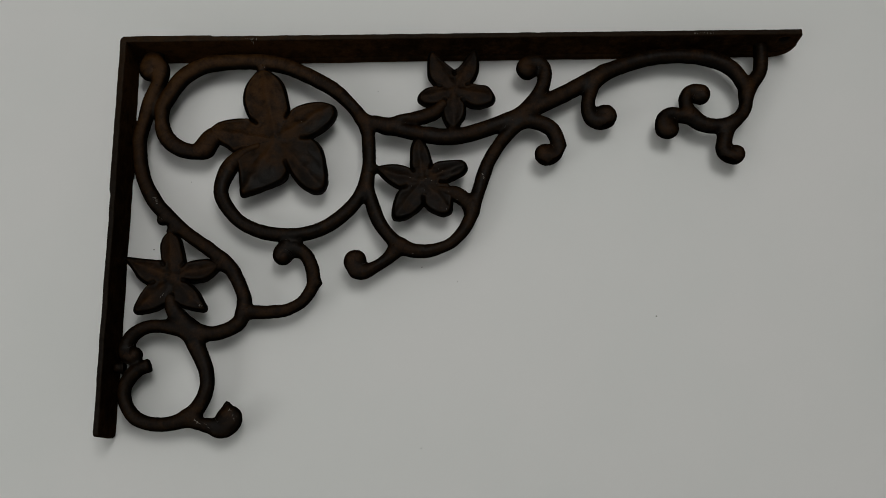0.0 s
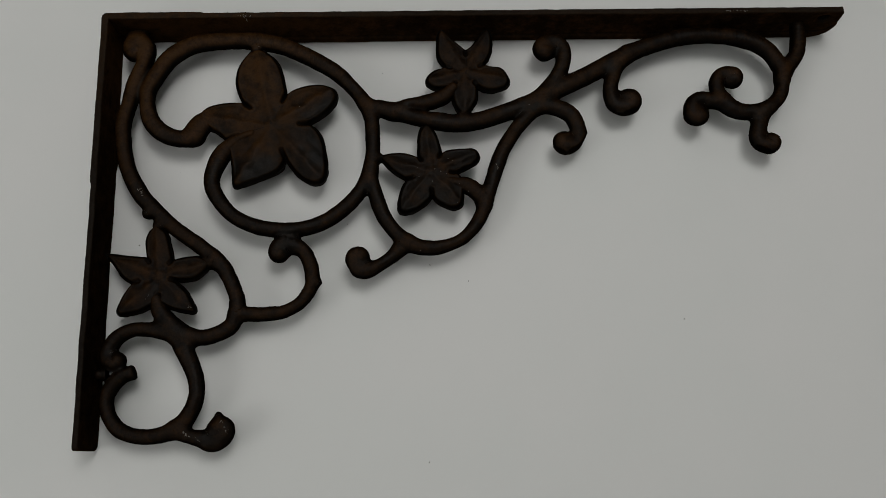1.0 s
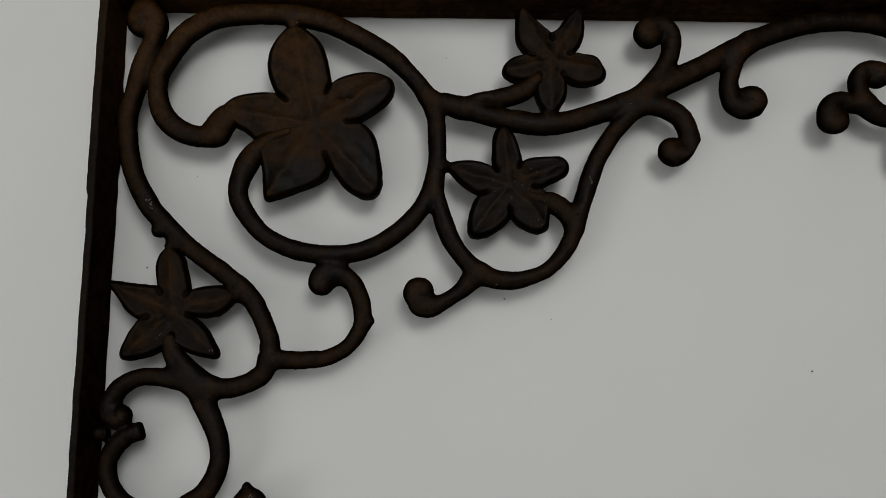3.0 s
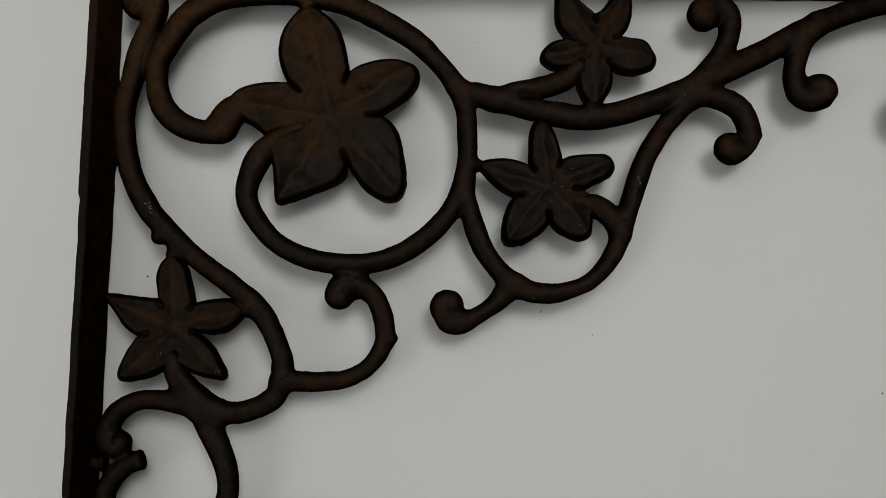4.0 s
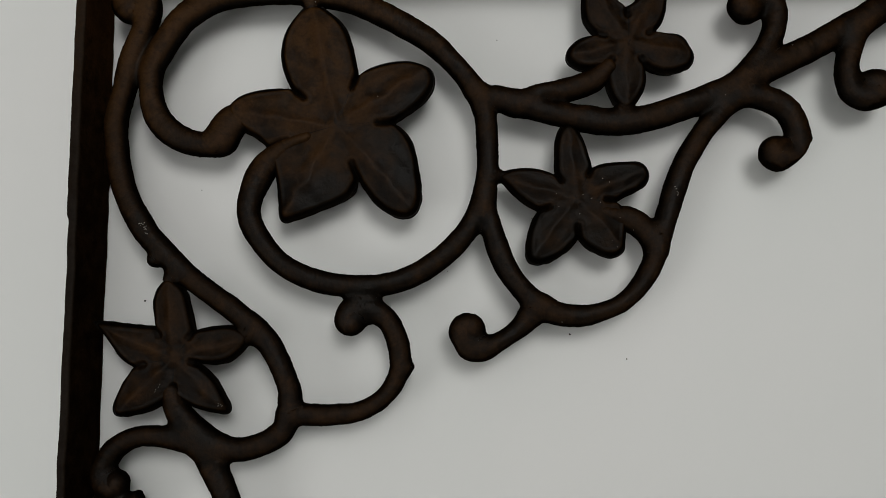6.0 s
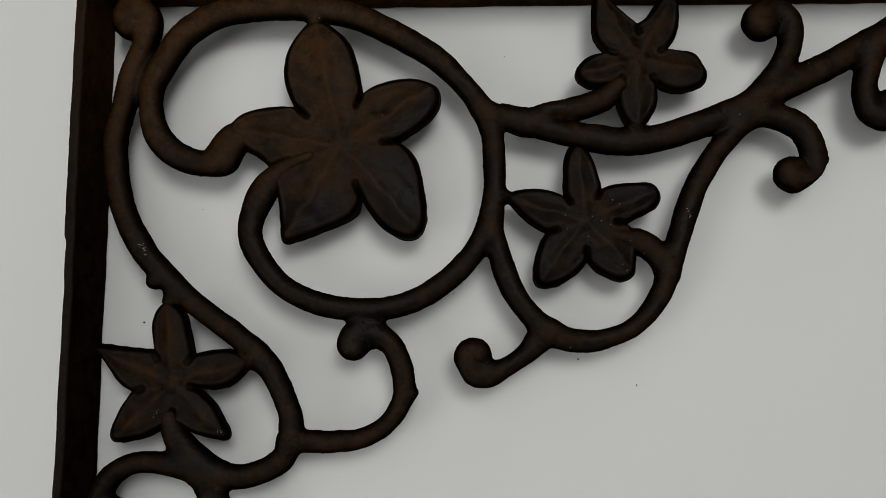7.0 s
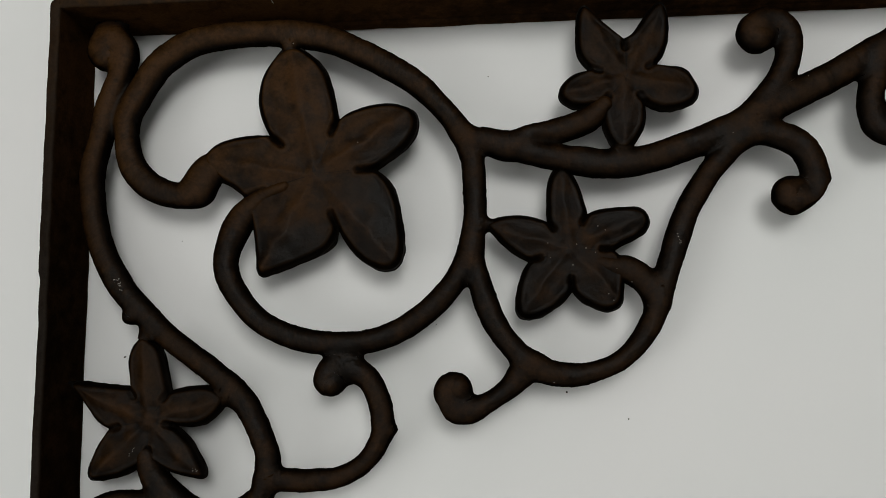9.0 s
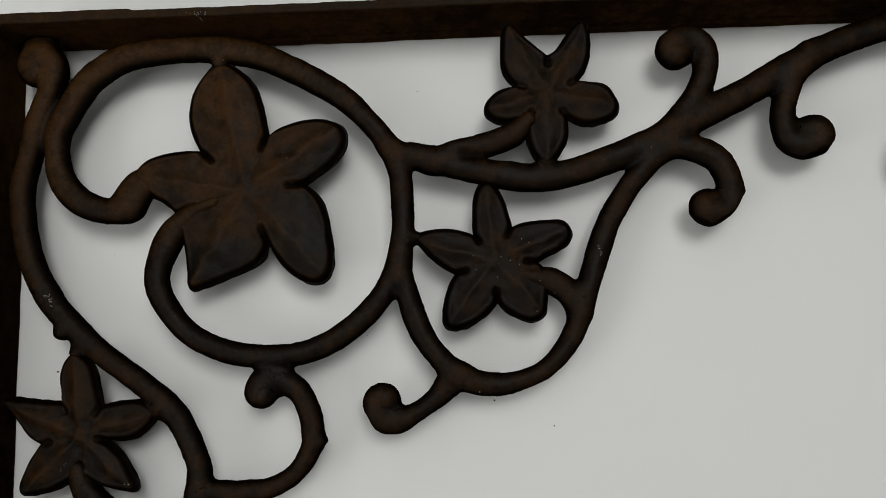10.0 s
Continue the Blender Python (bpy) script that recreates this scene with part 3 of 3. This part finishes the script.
leaf((68.4, -46.7), [
    [(-12.9, 11.4), (-14.9, 15.7), (-15.8, 20.4), (-15.4, 25.0), (-14.0, 28.9), (-11.5, 32.5), (-7.3, 36.0), (-1.9, 32.8), (1.7, 29.1), (4.0, 23.3), (5.6, 15.2)],
    [(5.6, 15.2), (9.7, 17.3), (15.0, 18.7), (19.5, 18.8), (23.2, 17.8), (25.7, 16.3), (26.7, 13.0), (25.4, 9.2), (21.6, 5.2), (15.6, 1.2)],
    [(15.6, 1.2), (18.7, -1.4), (20.9, -6.0), (22.6, -16.5), (22.3, -21.6), (21.1, -24.1), (18.2, -25.1), (15.0, -24.4), (11.3, -22.0), (8.4, -19.0), (5.7, -14.5)],
    [(5.7, -14.5), (3.6, -19.3), (-12.0, -25.6), (-14.2, -25.8), (-15.6, -24.6), (-16.3, -15.4), (-19.0, -5.6)],
    [(-19.0, -5.6), (-21.2, -3.0), (-27.2, 0.2), (-30.5, 4.3), (-29.6, 6.9), (-27.5, 8.9), (-23.8, 10.4), (-18.6, 11.3), (-12.9, 11.4)],
], 30, 20.0, 13.6, 0.42, "large five-lobed cast leaf inside the spiral")
leaf((132.1, -67.4), [
    [(-5.2, 7.5), (-5.2, 11.4), (-5.0, 15.9), (-4.0, 19.6), (-1.7, 22.2), (0.8, 20.7), (2.2, 18.5), (3.6, 15.1), (5.0, 9.3)],
    [(5.0, 9.3), (8.5, 10.4), (14.4, 10.8), (18.1, 10.6), (19.9, 8.9), (20.4, 6.7), (19.3, 4.2), (16.3, 2.2), (13.3, 1.1), (11.5, -0.2)],
    [(11.5, -0.2), (13.9, -3.6), (13.2, -11.0), (12.8, -13.6), (10.5, -15.4), (7.6, -15.3), (4.1, -13.8), (1.7, -11.9), (0.6, -10.3)],
    [(0.6, -10.3), (-0.9, -12.3), (-3.9, -14.7), (-7.6, -16.6), (-10.9, -17.3), (-13.0, -16.3), (-13.6, -13.7), (-13.0, -9.3), (-11.6, -4.9), (-10.1, -2.7)],
    [(-10.1, -2.7), (-13.1, -1.1), (-15.4, 0.9), (-17.9, 3.4), (-19.6, 5.4), (-21.6, 6.7), (-18.7, 8.5), (-14.2, 9.3), (-9.8, 9.0), (-5.2, 7.5)],
], 20, 30.0, 13.4, 0.26, "small five-lobed cast leaf below the vine")
leaf((26.7, -108.2), [
    [(-6.1, 8.4), (-6.7, 12.1), (-6.9, 14.9), (-6.0, 18.2), (-4.4, 20.2), (-2.7, 21.9), (-0.6, 20.3), (1.6, 18.4), (2.7, 16.3), (3.5, 12.7), (4.9, 7.3)],
    [(4.9, 7.3), (8.0, 8.1), (11.6, 8.5), (14.9, 8.5), (18.0, 7.2), (20.1, 5.2), (18.4, 2.8), (16.1, 0.3), (13.3, -1.5), (9.7, -1.9), (6.1, -1.5)],
    [(6.1, -1.5), (8.6, -3.3), (11.3, -6.4), (14.6, -12.7), (14.3, -14.3), (12.2, -14.6), (5.1, -13.0), (0.0, -10.2)],
    [(0.0, -10.2), (-2.7, -11.5), (-4.8, -13.0), (-8.3, -14.2), (-12.5, -15.0), (-15.3, -15.0), (-16.4, -13.2), (-15.6, -9.7), (-13.6, -5.5), (-11.4, -2.3)],
    [(-11.4, -2.3), (-13.8, -0.9), (-16.1, 1.5), (-18.4, 5.0), (-22.2, 9.6), (-18.6, 9.9), (-14.3, 9.3), (-6.1, 8.4)],
], 20, 40.0, 13.4, 0.34, "small five-lobed cast leaf beside the wall flange", 0.6)
leaf((147.6, -24.2), [
    [(-9.0, 3.3), (-10.8, 5.2), (-12.0, 8.0), (-12.1, 12.7), (-11.8, 17.5), (-10.8, 20.3), (-9.3, 21.0), (-6.9, 18.2), (-3.7, 15.0), (0.2, 11.5)],
    [(0.2, 11.5), (1.9, 12.0), (3.8, 14.5), (6.2, 18.1), (8.6, 20.5), (10.4, 20.8), (11.5, 18.1), (11.8, 14.1), (11.1, 9.4), (9.9, 6.2), (8.3, 4.3)],
    [(8.3, 4.3), (15.0, 2.9), (17.4, -0.1), (18.5, -2.9), (17.8, -5.5), (15.6, -7.1), (11.1, -8.3), (8.1, -8.1), (4.9, -6.2)],
    [(4.9, -6.2), (5.1, -9.3), (4.2, -13.1), (0.7, -18.0), (-1.3, -19.2), (-3.4, -17.6), (-5.1, -14.6), (-6.2, -11.5), (-6.3, -6.4)],
    [(-6.3, -6.4), (-10.5, -7.0), (-13.5, -6.8), (-15.7, -5.4), (-17.0, -3.7), (-16.6, -1.4), (-14.7, 1.0), (-12.4, 2.5), (-9.0, 3.3)],
], 20, 50.0, 13.4, 0.26, "small five-lobed cast leaf under the shelf flange", 0.35)


# ---- specks of dust on the sheet ----
def speck(x, y, r, seed):
    bm = bmesh.new()
    bmesh.ops.create_icosphere(bm, subdivisions=2, radius=1)
    for v in bm.verts:
        d = v.co.copy()
        d *= 1 + 0.35 * noise.noise(d * 1.3 + Vector((seed, 0, 0)))
        v.co = Vector((d.x * r, d.y * r * 0.8, (d.z * 0.6 + 0.55) * r)) * MM
    ob = new("dust_speck", mesh_of("dust_speck", bm, DUST))
    ob.matrix_world = pose(x * MM, y * MM, 0, 0, 0, 50 * seed)
    return tagged(ob, "tiny dark dust speck lying on the white sheet", "dust speck", "dust specks on the sheet")


for k, (x, y, r) in enumerate([(233.0, -126.7, 0.30), (146.7, -109.5, 0.22), (131.3, -102.6, 0.28), (14.0, -92.3, 0.30), (129.5, -180.2, 0.26), (112.7, -17.9, 0.16), (28.8, -61.2, 0.14), (97.9, -84.8, 0.16)]):
    speck(x, y, r, k + 1.0)


# ---- scuffs and grit on the iron ----
PALE = make_paint("pale_grit", (0.15, 0.13, 0.11), (0.32, 0.30, 0.27), 700)
bpy.context.view_layer.update()
SURFACE = bpy.context.evaluated_depsgraph_get()


def ground(x, y):
    """The height of the topmost surface over (x, y), in mm."""
    hit, place, *_ = scene.ray_cast(SURFACE, Vector((x * MM, y * MM, 0.05)), Vector((0, 0, -1)))
    return place.z / MM if hit else 0.0


def scuff(x0, y0, x1, y1, count, spread, size, seed):
    """A scatter of pale flakes where the coat is scraped, along a short line."""
    rng = random.Random(seed)
    bm = bmesh.new()
    for k in range(count):
        t = rng.random()
        x, y = x0 + (x1 - x0) * t + rng.gauss(0, spread), y0 + (y1 - y0) * t + rng.gauss(0, spread)
        z, r, turn = ground(x, y), size * rng.uniform(0.5, 1.3), rng.random() * 6.3
        ring = []
        for j in range(6):
            a = math.tau * j / 6 + rng.uniform(-0.3, 0.3)
            u, v = r * math.cos(a), 0.45 * r * math.sin(a)
            px, py = x + u * math.cos(turn) - v * math.sin(turn), y + u * math.sin(turn) + v * math.cos(turn)
            ring.append(bm.verts.new(Vector((px, py, ground(px, py) + 0.02)) * MM))
        cap = bm.verts.new(Vector((x, y, z + 0.07)) * MM)
        low = bm.verts.new(Vector((x, y, z - 0.1)) * MM)
        for j in range(6):
            bm.faces.new((ring[j], ring[(j + 1) % 6], cap))
            bm.faces.new((ring[(j + 1) % 6], ring[j], low))
    return part("scuff_mark", bm, PALE, bracket, "pale scuffed flecks in the dark coat")


scuff(16.8, -72.2, 18.8, -75.9, 14, 0.25, 0.28, 1)
scuff(158.6, -63.9, 159.0, -66.4, 7, 0.25, 0.22, 2)
scuff(38.9, -166.8, 41.2, -169.1, 10, 0.4, 0.32, 3)
scuff(42.8, -169.1, 45.1, -170.3, 5, 0.4, 0.25, 4)
scuff(52.3, -163.4, 55.9, -167.9, 7, 0.5, 0.25, 5)
scuff(54.9, -1.6, 60.8, -1.5, 16, 0.3, 0.26, 6)
scuff(256.1, -1.4, 264.9, -1.3, 18, 0.3, 0.28, 7)
scuff(21.5, -117.1, 23.4, -115.5, 6, 0.4, 0.13, 9)
scuff(38.2, -119.5, 39.4, -120.6, 4, 0.3, 0.2, 10)


def grit(places):
    """Loose pale grains lying on the iron."""
    bm = bmesh.new()
    for k, (x, y) in enumerate(places):
        made = bmesh.ops.create_icosphere(bm, subdivisions=1, radius=0.14 + 0.06 * noise.noise(Vector((x, y, 3))))
        z = ground(x, y)
        for v in made["verts"]:
            v.co = (Vector((x, y, z + 0.08)) + v.co) * MM
    ob = new("grit", mesh_of("grit", bm, PALE))
    return tagged(ob, "few loose pale grit grains lying on the dark iron", "grit", kind="stuff")


grit([(126.9, -65.8), (133.9, -66.2), (136.2, -67.2), (138.5, -68.3), (139.3, -61.8), (141.0, -62.9), (121.6, -70.2), (127.5, -69.3), (132.9, -71.3), (143.5, -72.5), (147.1, -75.7), (141.3, -78.6), (142.5, -80.2), (19.0, -15.9), (173.1, -39.2), (192.4, -25.1), (127.5, -99.8), (192.2, -32.1), (79.5, -38.9), (62.2, -11.5)])
